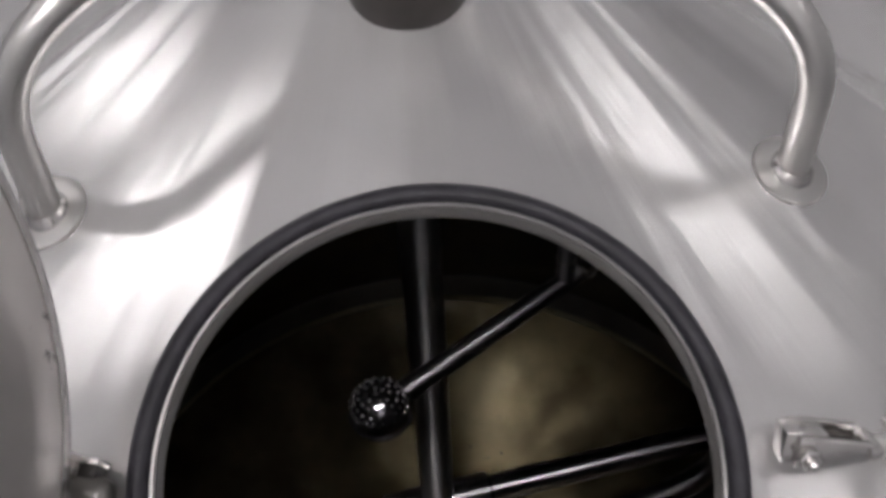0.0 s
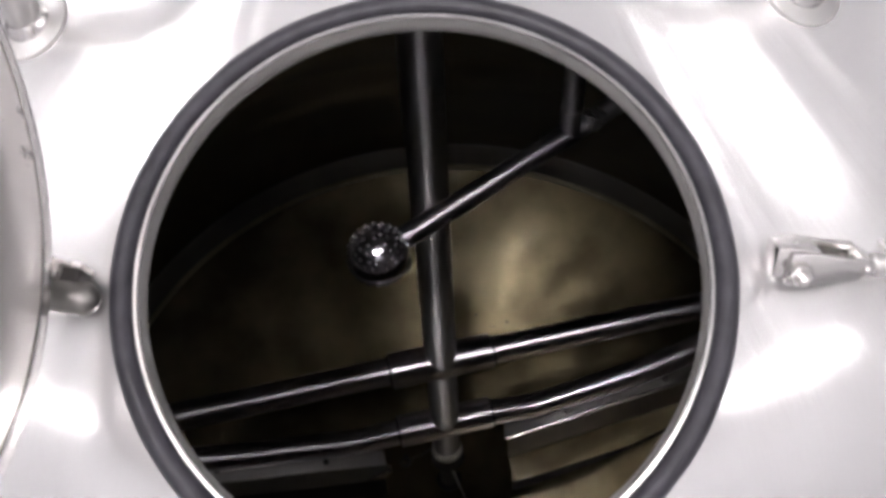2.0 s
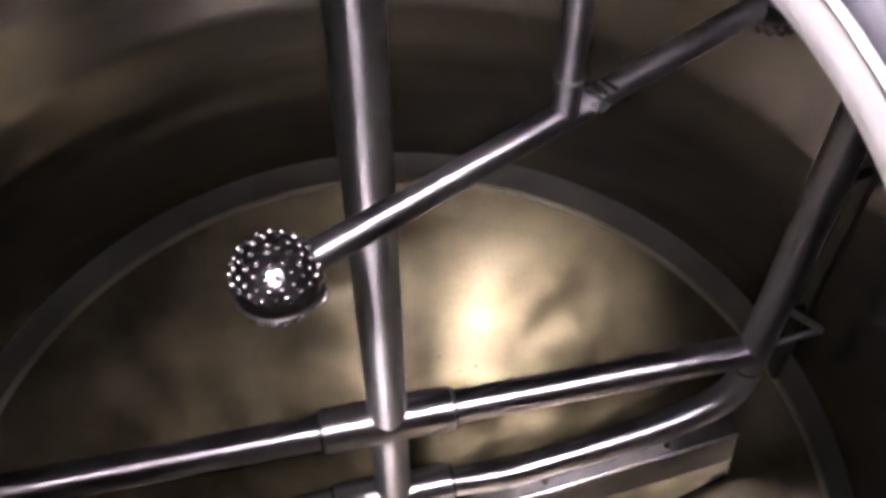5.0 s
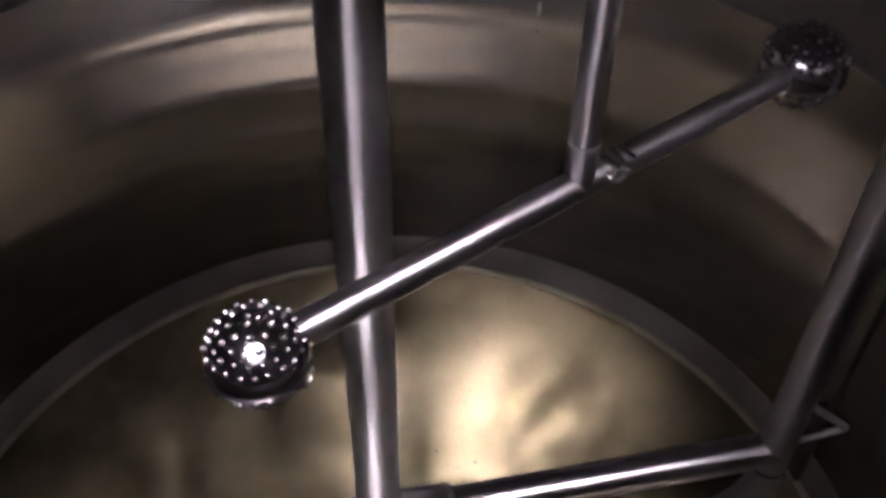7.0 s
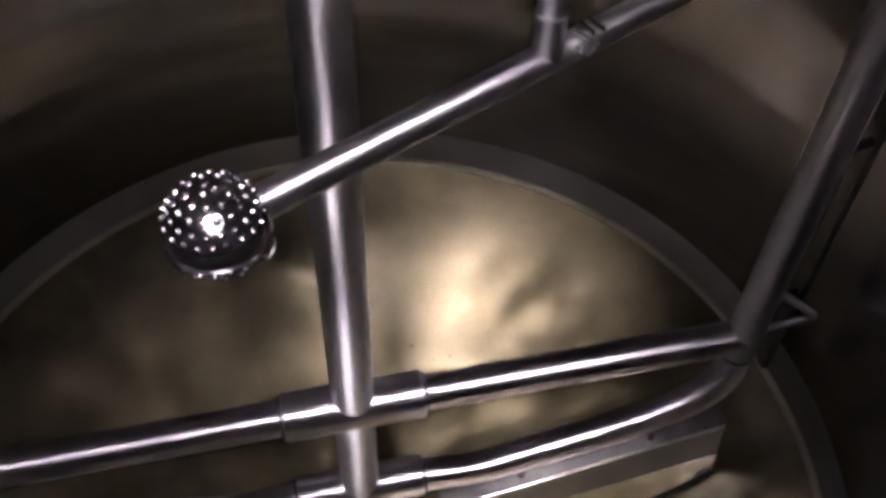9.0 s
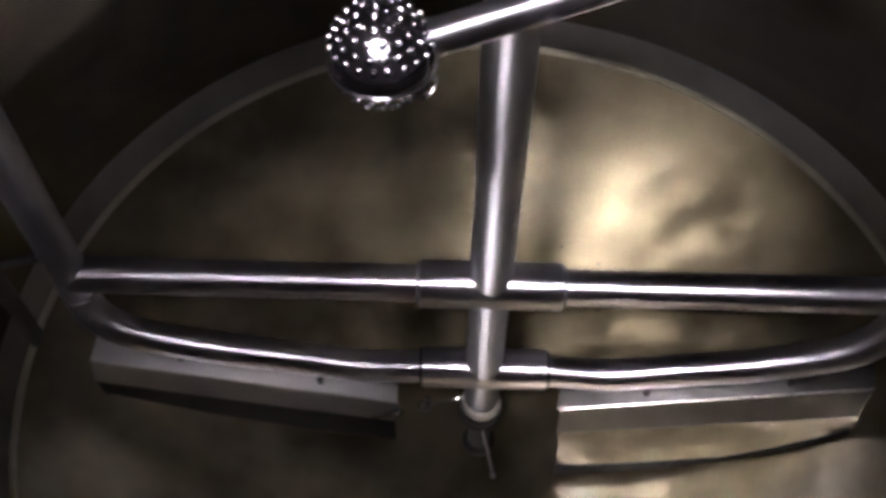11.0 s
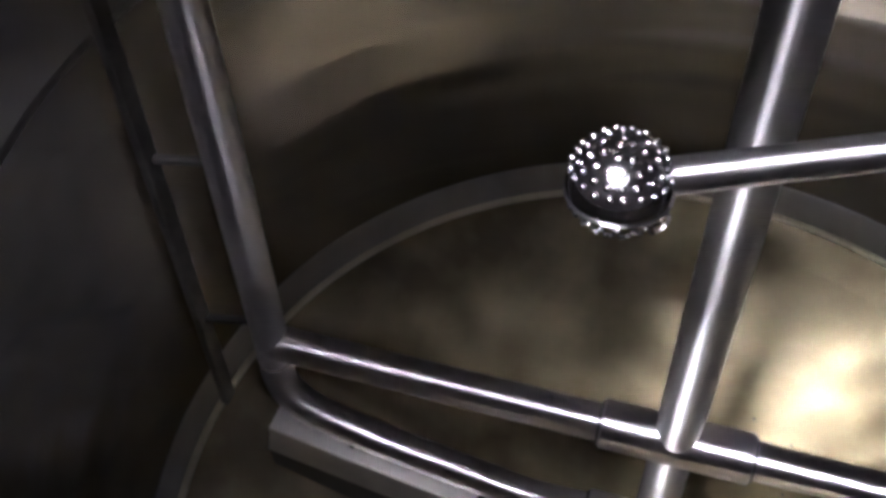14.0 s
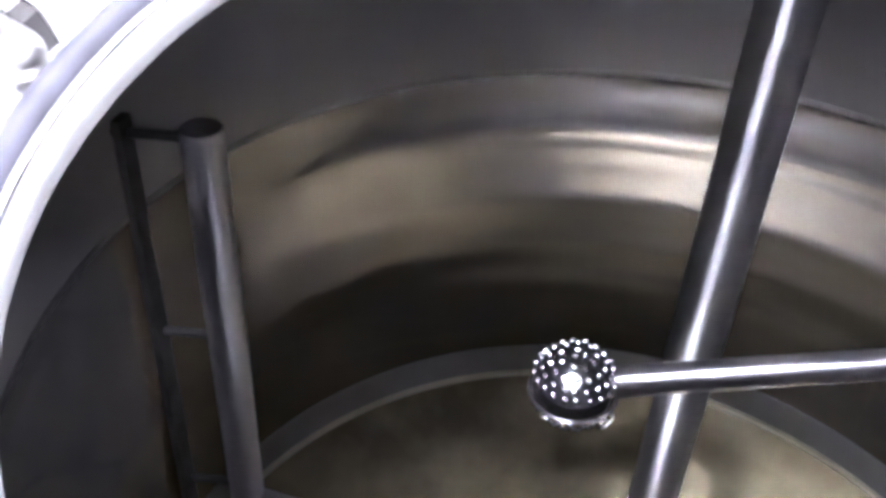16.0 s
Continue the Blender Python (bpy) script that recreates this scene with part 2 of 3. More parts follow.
def lathe(profile, n=96, closed=False, bm=None):
    """Profile of (radius, height) turned about z; closed joins its ends."""
    bm = bm or bmesh.new()
    rings = []
    for r, z in profile:
        if r < 1e-6:
            rings.append([bm.verts.new((0, 0, z))])
        else:
            rings.append([bm.verts.new((r * math.cos(a), r * math.sin(a), z)) for a in np.arange(n) * 2 * math.pi / n])
    pairs = list(zip(rings, rings[1:])) + ([(rings[-1], rings[0])] if closed else [])
    for a, b in pairs:
        for i in range(n):
            j = (i + 1) % n
            if len(a) == 1 and len(b) == 1:
                continue
            if len(a) == 1:
                bm.faces.new((a[0], b[j], b[i]))
            elif len(b) == 1:
                bm.faces.new((a[i], a[j], b[0]))
            else:
                bm.faces.new((a[i], a[j], b[j], b[i]))
    return bm


def box(x0, x1, y0, y1, z0, z1, bevel=0.0, bm=None):
    bm = bm or bmesh.new()
    made = bmesh.ops.create_cube(bm, size=1.0, matrix=Matrix.LocRotScale(((x0 + x1) / 2, (y0 + y1) / 2, (z0 + z1) / 2), None, (x1 - x0, y1 - y0, z1 - z0)))
    if bevel:
        edges = list({e for v in made["verts"] for e in v.link_edges})
        bmesh.ops.bevel(bm, geom=edges, offset=bevel, segments=2, affect="EDGES", profile=0.6)
    return bm


def plate(corners, thick, bevel=0.001, bm=None):
    """A flat plate from its outline and thickness along its normal."""
    bm = bm or bmesh.new()
    pts = [Vector(c) for c in corners]
    n = (pts[1] - pts[0]).cross(pts[2] - pts[0]).normalized() * thick / 2
    low, high = [bm.verts.new(p - n) for p in pts], [bm.verts.new(p + n) for p in pts]
    k = len(pts)
    fs = [bm.faces.new(low[::-1]), bm.faces.new(high)]
    for i in range(k):
        fs.append(bm.faces.new((low[i], low[(i + 1) % k], high[(i + 1) % k], high[i])))
    if bevel:
        edges = list({e for f in fs for e in f.edges})
        bmesh.ops.bevel(bm, geom=edges, offset=bevel, segments=2, affect="EDGES", profile=0.6)
    return bm


def bend(points, radius=0.03, steps=8):
    """Rounds the corners of a path."""
    pts = [Vector(p) for p in points]
    out = [pts[0]]
    for a, b, c in zip(pts, pts[1:], pts[2:]):
        u, v = (a - b), (c - b)
        d = min(radius, u.length * 0.49, v.length * 0.49)
        p, q = b + u.normalized() * d, b + v.normalized() * d
        for i in range(steps + 1):
            s = i / steps
            out.append(p * (1 - s) ** 2 + b * 2 * s * (1 - s) + q * s * s)
    out.append(pts[-1])
    return out


# ---- plan ----
R = 0.7573                   # inner radius of the tank
SEAM, BAND, RIDGE, RIM = 0.194, 0.266, 0.931, 1.375
FLOOR_Z, CEIL_Z = -0.45, 6.5
DEEP = -0.115                # lowest point of the dished bottom
SHELL = 0.05                 # jacket thickness
G = Vector((-0.1045, -0.5857, 1.5163))
N = Vector((-0.1008, -0.3999, 1.0)).normalized()
U = Vector((0, 0, 1)).cross(Vector((G.x, G.y, 0))).normalized()
V = N.cross(U)
MW = Matrix(((U.x, V.x, N.x, G.x), (U.y, V.y, N.y, G.y), (U.z, V.z, N.z, G.z), (0, 0, 0, 1)))


def head_z(r):
    """Height of the conical head at a radius, with a round knuckle."""
    q = math.sqrt(r * r + 0.004)
    z = 1.516 + 0.412 * (0.595 - q)
    if r > 0.69:
        s = (r - 0.69) / (R + SHELL - 0.69)
        z -= 0.075 * s * s
    return z


# ---- room ----
def room():
    s = 6.5
    for name, c in (("wall_north", (-s, s, s, s + 0.15)), ("wall_south", (-s, s, -s - 0.15, -s)), ("wall_east", (s, s + 0.15, -s, s)), ("wall_west", (-s - 0.15, -s, -s, s))):
        tagged(link(name, box(*c, FLOOR_Z, CEIL_Z), WALL_PAINT, smooth=0), "pale painted plain room wall", "wall", kind="structure")
    tagged(link("floor", box(-s - 0.15, s + 0.15, -s - 0.15, s + 0.15, FLOOR_Z - 0.15, FLOOR_Z), FLOOR_PAINT, smooth=0), "grey painted plain concrete floor", "floor", kind="structure")
    tagged(link("ceiling", box(-s - 0.15, s + 0.15, -s - 0.15, s + 0.15, CEIL_Z, CEIL_Z + 0.15), CEILING_PAINT, smooth=0), "white painted plain room ceiling", "ceiling", kind="structure")


def ceiling_light(x, y, turn, lens):
    lamp = thing("ceiling_light", "long white fluorescent ceiling light, unseen, switched on", "light", "ceiling lights", at=pose(x, y, CEIL_Z, 0, 0, turn))
    part("housing", box(-1.22, 1.22, -0.16, 0.16, -0.06, 0.0, 0.008), LAMP_BODY, lamp)
    part("diffuser", box(-1.2, 1.2, -0.11, 0.11, -0.10, -0.06, 0.012), lens, lamp, "lit white diffuser")


room()
# unseen lamps, added to throw light into the tank through the manway
def added_lamp(x, y, lens, h):
    lamp = thing("added_ceiling_lamp", "unseen square ceiling lamp, added to light the inside of the tank", "light", at=pose(x, y, CEIL_Z))
    part("housing", box(-h - 0.04, h + 0.04, -h - 0.04, h + 0.04, -0.09, 0.0, 0.008), LAMP_BODY, lamp)
    part("lens", box(-h, h, -h, h, -0.12, -0.09, 0.006), lens, lamp, "lit frosted lens")


# placed by a reflected streak, at half strength
ceiling_light(3.6, 0.2, -50, HALF_DIFFUSER)
# first two follow reflected streaks; the others are unseen fill for the room
for x, y, turn in ((-3.2, 1.02, -10), (-4.2, 3.8, 137), (-2.2, -5.4, 0), (2.5, 5.4, 0), (-5.6, -1.6, 90), (-0.6, 5.6, 0), (5.0, 5.6, 0)):
    ceiling_light(x, y, turn, DIFFUSER)
added_lamp(-1.4, -3.4, MAIN_LENS, 0.58)
added_lamp(0.75, -3.1, SIDE_LENS, 0.45)
added_lamp(-1.1, -1.2, NEAR_LENS, 0.3)
# these two are added only to brighten the side arms
added_lamp(4.0, -3.6, EAST_LENS, 0.45)
added_lamp(-4.3, -4.1, WEST_LENS, 0.5)


# ---- tank ----
def head_sheet():
    """The conical head with a hole cut for the manway."""
    bm = bmesh.new()
    n, m, hole, outer = 128, 60, 0.2075, R + SHELL
    layers = []
    for drop in (0.0, -0.004):
        rows = []
        for k in range(m + 1):
            s = (k / m) ** 1.4
            row = []
            for i in range(n):
                a = i * 2 * math.pi / n
                p = G + (U * math.cos(a) + V * math.sin(a)) * hole
                inner = Vector((p.x, p.y))
                way = (inner - Vector((G.x, G.y))).normalized()
                b = inner.dot(way)
                far = inner + way * (-b + math.sqrt(b * b - inner.length_squared + outer * outer))
                q = inner.lerp(far, s)
                row.append(bm.verts.new((q.x, q.y, head_z(q.length) + drop)))
            rows.append(row)
        for a, b in zip(rows, rows[1:]):
            for i in range(n):
                bm.faces.new((a[i], a[(i + 1) % n], b[(i + 1) % n], b[i]))
        layers.append(rows)
    for k in (0, -1):
        a, b = layers[0][k], layers[1][k]
        for i in range(n):
            bm.faces.new((a[i], a[(i + 1) % n], b[(i + 1) % n], b[i]))
    return bm


def bounce_sheet():
    """An unseen dark sheet added below the head to cut bounced light."""
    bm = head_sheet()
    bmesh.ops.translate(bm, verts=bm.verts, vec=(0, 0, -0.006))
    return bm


def bottom_z(r):
    return DEEP + (SEAM - DEEP) * (r / R) ** 2


def tank():
    t = thing("mixing_tank", "large stainless steel mixing tank with conical head and open manway", "tank")
    part("head", head_sheet(), HEAD_STEEL, t, "brushed stainless conical head", 60)
    part("bounce_sheet", bounce_sheet(), BOUNCE_CUT_STEEL, t, "unseen darker sheet added under the head to cut bounced light", 60)
    part("wall", lathe([(R, BAND), (R, RIDGE), (R + 0.004, RIDGE), (R + 0.004, BAND)], 160, True), WALL_STEEL, t, "dull reflective stainless inner wall")
    part("upper_wall", lathe([(R, RIDGE), (R, RIM + 0.02), (R + 0.004, RIM + 0.02), (R + 0.004, RIDGE)], 160, True), UPPER_WALL_STEEL, t, "duller upper course of the inner wall")
    part("weld_band", lathe([(R - 0.0005, BAND), (R - 0.003, BAND - 0.004), (R - 0.006, (SEAM + BAND) / 2), (R - 0.010, SEAM + 0.006), (R + 0.004, SEAM + 0.006), (R + 0.004, BAND)], 160, True), BAND_STEEL, t, "ground band above the bottom weld")
    bead = [(R - 0.0125 + 0.007 * math.cos(a), SEAM + 0.007 * math.sin(a)) for a in np.linspace(0, 2 * math.pi, 17)[:-1]]
    part("weld_bead", lathe(bead, 160, True), WELD_STEEL, t, "shiny weld bead round the bottom")
    prof = [(r, bottom_z(r)) for r in np.linspace(0, R - 0.004, 40)]
    prof += [(R - 0.004, bottom_z(R - 0.004) - 0.006), (0.5, bottom_z(0.5) - 0.008), (0.25, bottom_z(0.25) - 0.01), (0.0, DEEP - 0.01)]
    part("bottom", lathe(prof, 160), BOTTOM_STEEL, t, "cloudy stained stainless conical bottom")
    # low raised ring where the two wall sheets meet
    seam = [(R + 0.001, RIDGE - 0.007), (R - 0.0012, RIDGE - 0.0045), (R - 0.0024, RIDGE - 0.0015), (R - 0.0024, RIDGE + 0.0015), (R - 0.0012, RIDGE + 0.0045), (R + 0.001, RIDGE + 0.007)]
    part("wall_ridge", lathe(seam, 160, True), RIDGE_STEEL, t, "fine raised ring round the wall")
    # upright weld seam of the rolled wall sheet
    upright = box(R - 0.0003, R + 0.002, -0.004, 0.004, BAND, RIDGE - 0.007)
    bmesh.ops.rotate(upright, verts=upright.verts, matrix=Matrix.Rotation(radians(59.5), 3, "Z"))
    part("upright_seam", upright, SEAM_STEEL, t, "fine upright weld seam of the wall")
    dots = random.Random(4)
    for i in range(9):
        x, y, size = dots.gauss(0.19, 0.05), dots.gauss(0.33, 0.045), dots.uniform(0.002, 0.0045)
        bm = bmesh.new()
        at = Matrix.Translation((x, y, bottom_z(math.hypot(x, y)) + size * 0.12)) @ Matrix.Diagonal((1.0, dots.uniform(0.6, 1.3), 0.3, 1.0))
        bmesh.ops.create_icosphere(bm, subdivisions=1, radius=size, matrix=at)
        part("residue_speck", bm, DRIVE_AND_SHADE, t, "small dark residue speck on the bottom")
    part("jacket", lathe([(R + 0.006, FLOOR_Z), (R + SHELL, FLOOR_Z), (R + SHELL, head_z(R + SHELL) - 0.004), (R + 0.006, head_z(R + SHELL) - 0.004)], 128, True), HEAD_STEEL, t)
    return t


def manway():
    """Neck, rim and gasket, in the manway's own frame."""
    m = thing("manway", "round open manway with steel neck and black rubber gasket", "manway", at=MW)
    part("neck", lathe([(0.1916, -0.0140), (0.1914, -0.0095), (0.1919, -0.0078), (0.1935, -0.0012), (0.1937, -0.0175), (0.1974, -0.0185), (0.207, -0.0225), (0.207, -0.026), (0.1974, -0.0205), (0.1931, -0.0188)], 128, True), NECK_STEEL, m, "dull steel neck with a sloping inner face")
    part("lip", lathe([(0.1938, -0.017), (0.1938, 0.0004), (0.1945, 0.0012), (0.1968, 0.0012), (0.1973, 0.0005), (0.1973, -0.017)], 128, True), RIM_STEEL, m, "thin bright turned lip")
    gasket = [(0.1975, -0.019), (0.1975, 0.0000), (0.1992, 0.0040), (0.2035, 0.0065), (0.2090, 0.0058), (0.2126, 0.0025), (0.2140, -0.002), (0.2140, -0.014), (0.212, -0.024), (0.2078, -0.024), (0.2078, -0.019)]
    part("gasket", lathe(gasket, 128, True), RUBBER_AND_GROOVE, m, "black rubber gasket")
    return m


def lid():
    """The open lid stands on its hinge; its own z is its outer side."""
    at = MW @ pose(-0.258, -0.005, 0.012) @ pose(0, 0, 0, 0, 80, 0) @ pose(-0.232, 0, 0)
    d = thing("hatch_cover", "round dished stainless hatch cover, swung open on its hinge", "hatch cover", at=at)
    r = 0.222
    prof = [(0, 0.030), (0.08, 0.0285), (0.15, 0.024), (0.2, 0.015), (r - 0.016, 0.0078), (r - 0.016, 0.026), (0.2, 0.030), (0.15, 0.037), (0, 0.042)]
    part("plate", lathe(prof, 128), LID_STEEL, d, "dished plate seen from its inner side")
    part("rim_ring", lathe([(r - 0.0155, 0.007), (r - 0.010, 0.001), (r - 0.003, 0.0), (r, 0.002), (r + 0.001, 0.006), (r, 0.022), (r - 0.004, 0.025), (r - 0.0155, 0.0265)], 128, True), RIM_STEEL, d, "bright turned rim ring")
    return d


def handle(foot, run, tall, lean):
    """A round grab handle that runs up the slope from its lower foot."""
    f = Vector(foot)
    inward = Vector((-f.x, -f.y, 0)).normalized()
    r = Vector((f.x, f.y)).length
    f.z = head_z(r)
    up = Vector((-inward.x * 0.412, -inward.y * 0.412, 1)).normalized()
    slope = Vector((*run, 0))
    slope = (slope - up * slope.dot(up)).normalized()
    side = up.cross(slope)
    at = Matrix(((slope.x, side.x, up.x, f.x), (slope.y, side.y, up.y, f.y), (slope.z, side.z, up.z, f.z), (0, 0, 0, 1)))
    h = thing("grab_handle", "round stainless grab handle with welded foot discs on the head", "handle", "grab handles", at=at)
    long = 0.36
    part("grip", tube(bend([(0, 0, 0.004), (lean, 0, tall), (long - lean, 0, tall), (long, 0, 0.004)], 0.075, 18), 0.0135, 32), SATIN_STEEL, h)
    for x in (0, long):
        foot_disc = part("foot_disc", lathe([(0.0, 0.004), (0.028, 0.004), (0.033, 0.0025), (0.035, -0.006), (0.0, -0.006)], 48), SATIN_STEEL, h)
        foot_disc.location = (x, 0, 0)
        bead = part("weld", lathe([(0.0125, 0.003), (0.0195, 0.0035), (0.018, 0.0065), (0.0125, 0.011)], 32, True), RIM_STEEL, h)
        bead.location = (x, 0, 0)


def hexnut(r, h):
    return lathe([(0, 0), (r * 0.86, 0), (r, h * 0.15), (r, h * 0.85), (r * 0.86, h), (0, h)], 6)


def latch():
    c = thing("latch", "stainless swing-bolt latch with clevis, hex nuts and T-bar", "latch", at=MW @ pose(0.237, -0.0155, -0.014, -46, 7, -5) @ Matrix.Scale(0.86, 4))
    part("lug", box(-0.004, 0.031, -0.0118, 0.0118, 0.008, 0.0345, 0.0022), RIM_STEEL, c, "square lug block")
    arm = [(0.006, 0, 0.006), (0.034, 0, 0.007), (0.062, 0, 0.014), (0.070, 0, 0.017), (0.071, 0, 0.026), (0.067, 0, 0.031), (0.02, 0, 0.0335), (0.006, 0, 0.0325)]
    for y in (-0.0148, 0.0148):
        part("clevis_arm", plate([(p[0], y, p[2]) for p in arm], 0.0050), RIM_STEEL, c)
    part("clevis_end", tube(bend([(0.064, -0.0148, 0.022), (0.0725, -0.0140, 0.022), (0.0725, 0.0140, 0.022), (0.064, 0.0148, 0.022)], 0.006, 6), 0.0062, 14), RIM_STEEL, c, "rounded closed end of the strap")
    # the slot is open; a dark sheet colours in its shade
    part("slot_shade", box(0.032, 0.066, -0.0118, 0.0120, 0.014, 0.018, 0.001), STRIP_STEEL, c, "dark sheet added for the shade in the open slot")
    part("stud", rod((0.013, 0.0, 0.014), (0.013, 0.030, -0.016), 0.0085), RIM_STEEL, c)
    # dark disc in place of the hole, its shade in the colour
    part("hole_disc", rod((0.014, 0.001, 0.0335), (0.014, 0.001, 0.0350), 0.0022, 12), DRIVE_AND_SHADE, c)
    part("pivot_bolt", rod((0.014, -0.032, 0.016), (0.014, 0.028, 0.022), 0.0045), RIM_STEEL, c)
    for y, a, size in ((-0.0175, 90, 0.0100), (0.0175, -90, 0.0085)):
        nut = part("hex_nut", hexnut(size, 0.0085), RIM_STEEL, c, smooth=0)
        nut.matrix_local = pose(0.014, y, 0.018, a, 0, 0)
    part("rod", rod((0.068, 0, 0.020), (0.135, 0, 0.018), 0.0075), SATIN_STEEL, c)
    part("collar", rod((0.078, 0, 0.020), (0.090, 0, 0.0195), 0.0095), SATIN_STEEL, c)
    part("t_bar", rod((0.106, -0.052, 0.019), (0.106, 0.046, 0.019), 0.0042), RIM_STEEL, c)


def hinge():
    c = thing("hinge", "small stainless hinge with a barrel and split pin beside the manway", "hinge", at=MW @ pose(-0.266, 0.004, -0.006, 0, 0, -13))
    nose = [(0.036 + 0.0118 * math.sin(q), 0.0118 * math.cos(q)) for q in np.linspace(0, 1.5, 8)]
    # dark steel: the barrel's dark reflection is put into its colour
    part("barrel", tube([(-0.008, 0, 0.004), (0.0, 0, 0.004)] + [(x, 0, 0.004) for x, _ in nose], [0.0112, 0.0118] + [q for _, q in nose], 32), LINING_STEEL, c, "short round-nosed hinge barrel")
    part("base_plate", box(-0.012, 0.030, -0.010, 0.014, -0.022, -0.007, 0.002), RIM_STEEL, c)
    part("leaf", box(0.002, 0.033, 0.0190, 0.0225, -0.010, 0.014, 0.001), LID_STEEL, c)
    part("clevis_block", box(0.002, 0.0195, 0.0095, 0.0188, -0.008, 0.0165, 0.0012), LID_STEEL, c, "square block of the hinge")
    # solid dark box that colours in the shade of the gap
    part("gap_shade", box(0.0195, 0.032, 0.0085, 0.0188, -0.008, 0.0115, 0.0008), DRIVE_AND_SHADE, c, "dark box drawn for the shaded gap beside the block")
    part("pin", rod((0.009, -0.014, 0.006), (0.009, 0.026, 0.006), 0.0032), RIM_STEEL, c)
    part("split_pin", tube(bend([(0.008, -0.011, 0.010), (0.009, -0.017, 0.006), (0.004, -0.022, 0.004), (0.004, -0.029, 0.003)], 0.003, 4), 0.0012, 8), DRIVE_AND_SHADE, c, "dark bent split pin")


tank()
manway()
lid()
handle((-0.359, -0.306, 0), (0.90, 0.43), 0.142, 0.055)
handle((0.238, -0.420, 0), (-0.68, 0.73), 0.135, 0.05)
latch()
hinge()


def drive():
    d = thing("drive_column", "dark painted drive column standing on the tank head", "drive", at=pose(-0.033, -0.210, head_z(0.212) - 0.03))
    part("column", lathe([(0, 0), (0.045, 0), (0.052, 0.012), (0.054, 0.03), (0.054, 2.1), (0.045, 2.12), (0, 2.12)], 48), DRIVE_AND_SHADE, d)
    part("collar", lathe([(0.0542, 0.12), (0.062, 0.125), (0.062, 0.165), (0.0542, 0.17)], 48, True), NECK_STEEL, d, "dull steel collar")


drive()


# ---- agitator ----
A, BAR_Z, LOW_Z = 0.603, 0.433, 0.181


def agitator():
    a = thing("anchor_agitator", "polished stainless anchor agitator on a vertical shaft", "agitator")
    part("shaft", rod((0, 0, 0.075), (0, 0, 1.66), 0.030, 48, 0.002), SHAFT_STEEL, a, "thick round shaft")
    part("upper_bar", rod((-A, 0, BAR_Z), (A, 0, BAR_Z), 0.0265, 40), PIPE_STEEL, a, "straight round cross bar")
    part("upper_sleeve", rod((-0.1015, 0, BAR_Z), (0.1015, 0, BAR_Z), 0.0345, 48, 0.0025), PIPE_STEEL, a, "sleeve round the bar")
    part("lower_sleeve", rod((-0.1015, 0, LOW_Z), (0.1015, 0, LOW_Z), 0.0335, 48, 0.0025), PIPE_STEEL, a, "sleeve round the bar")
    for s in (-1, 1):
        sag = 0.007 if s > 0 else -0.003
        path = [(s * 0.09, 0, LOW_Z), (s * 0.20, 0, 0.174 - sag), (s * 0.27, 0, 0.190 - sag), (s * 0.46, 0, 0.228 - sag), (s * 0.605, 0, 0.285), (s * A, 0, 0.46), (s * A, 0, 1.124)]
        pts = bend(path, 0.09, 14)
        low = [p for p in pts if p.z < BAR_Z - 0.01]
        part("lower_bar", tube(low + [Vector((s * A, 0, BAR_Z))], 0.0262, 40), PIPE_STEEL, a, "bent lower bar with an elbow")
        part("side_arm", rod((s * A, 0, BAR_Z), (s * A, 0, 1.124), 0.0262, 40, 0.002), ARM_STEEL, a, "upright arm with a capped end")
        part("weld_seam", lathe_at((s * A, 0, 0.392), 0.0272, 0.003), RIM_STEEL, a)
        y = 0.03 * s
        strip = part("wall_scraper", plate([(s * 0.690, y - 0.013, 0.29), (s * 0.690, y + 0.013, 0.29), (s * 0.690, y + 0.013, 1.135), (s * 0.690, y - 0.013, 1.135)], 0.012, 0.002), STRIP_STEEL, a, "long dark steel wall scraper strip")
        for z in (0.49, 0.80, 1.113):
            # steel pins coloured near black, their shade being in the colour
            part("scraper_pin", rod((s * (A + 0.01), y * 0.3, z), (s * 0.705, y, z), 0.0065, 16), SCRAPER_AND_SHADE, strip)
    part("bracket_rod", tube(bend([(0.61, 0.0, 0.441), (0.716, 0.0, 0.454), (0.612, 0.0, 0.552)], 0.012, 8), 0.0062, 20), PIPE_STEEL, a, "bent rod bracket behind the arm")
    # bottom blades, one turned half round from the other
    face = [(-0.622, -0.038, 0.243), (-0.14, -0.045, 0.136), (-0.150, -0.049, 0.078), (-0.30, -0.048, 0.112), (-0.46, -0.046, 0.148), (-0.63, -0.044, 0.186)]
    low = [(x, y + 0.004, z - d) for (x, y, z), d in zip(face[2:], (0.085, 0.085, 0.075, 0.05))]
    rubber = [(x, y + 0.004, z + 0.006) for x, y, z in face[2:]] + low[::-1]
    flange = [(-0.622, 0.014, 0.2445), (-0.622, -0.040, 0.2445), (-0.142, -0.046, 0.1372), (-0.142, -0.012, 0.1372)]
    # coloured darker than its twin, for the dark wall it mirrors
    blade = part("bottom_blade", plate(face, 0.005, 0.0012), SHADED_FACE_STEEL, a, "flat steel bottom scraper blade with its shade in the colour")
    part("blade_rubber", plate(rubber, 0.008, 0.001), SCRAPER_AND_SHADE, blade, "dark scraper edge below the blade")
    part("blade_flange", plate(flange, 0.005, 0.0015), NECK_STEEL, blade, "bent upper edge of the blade")
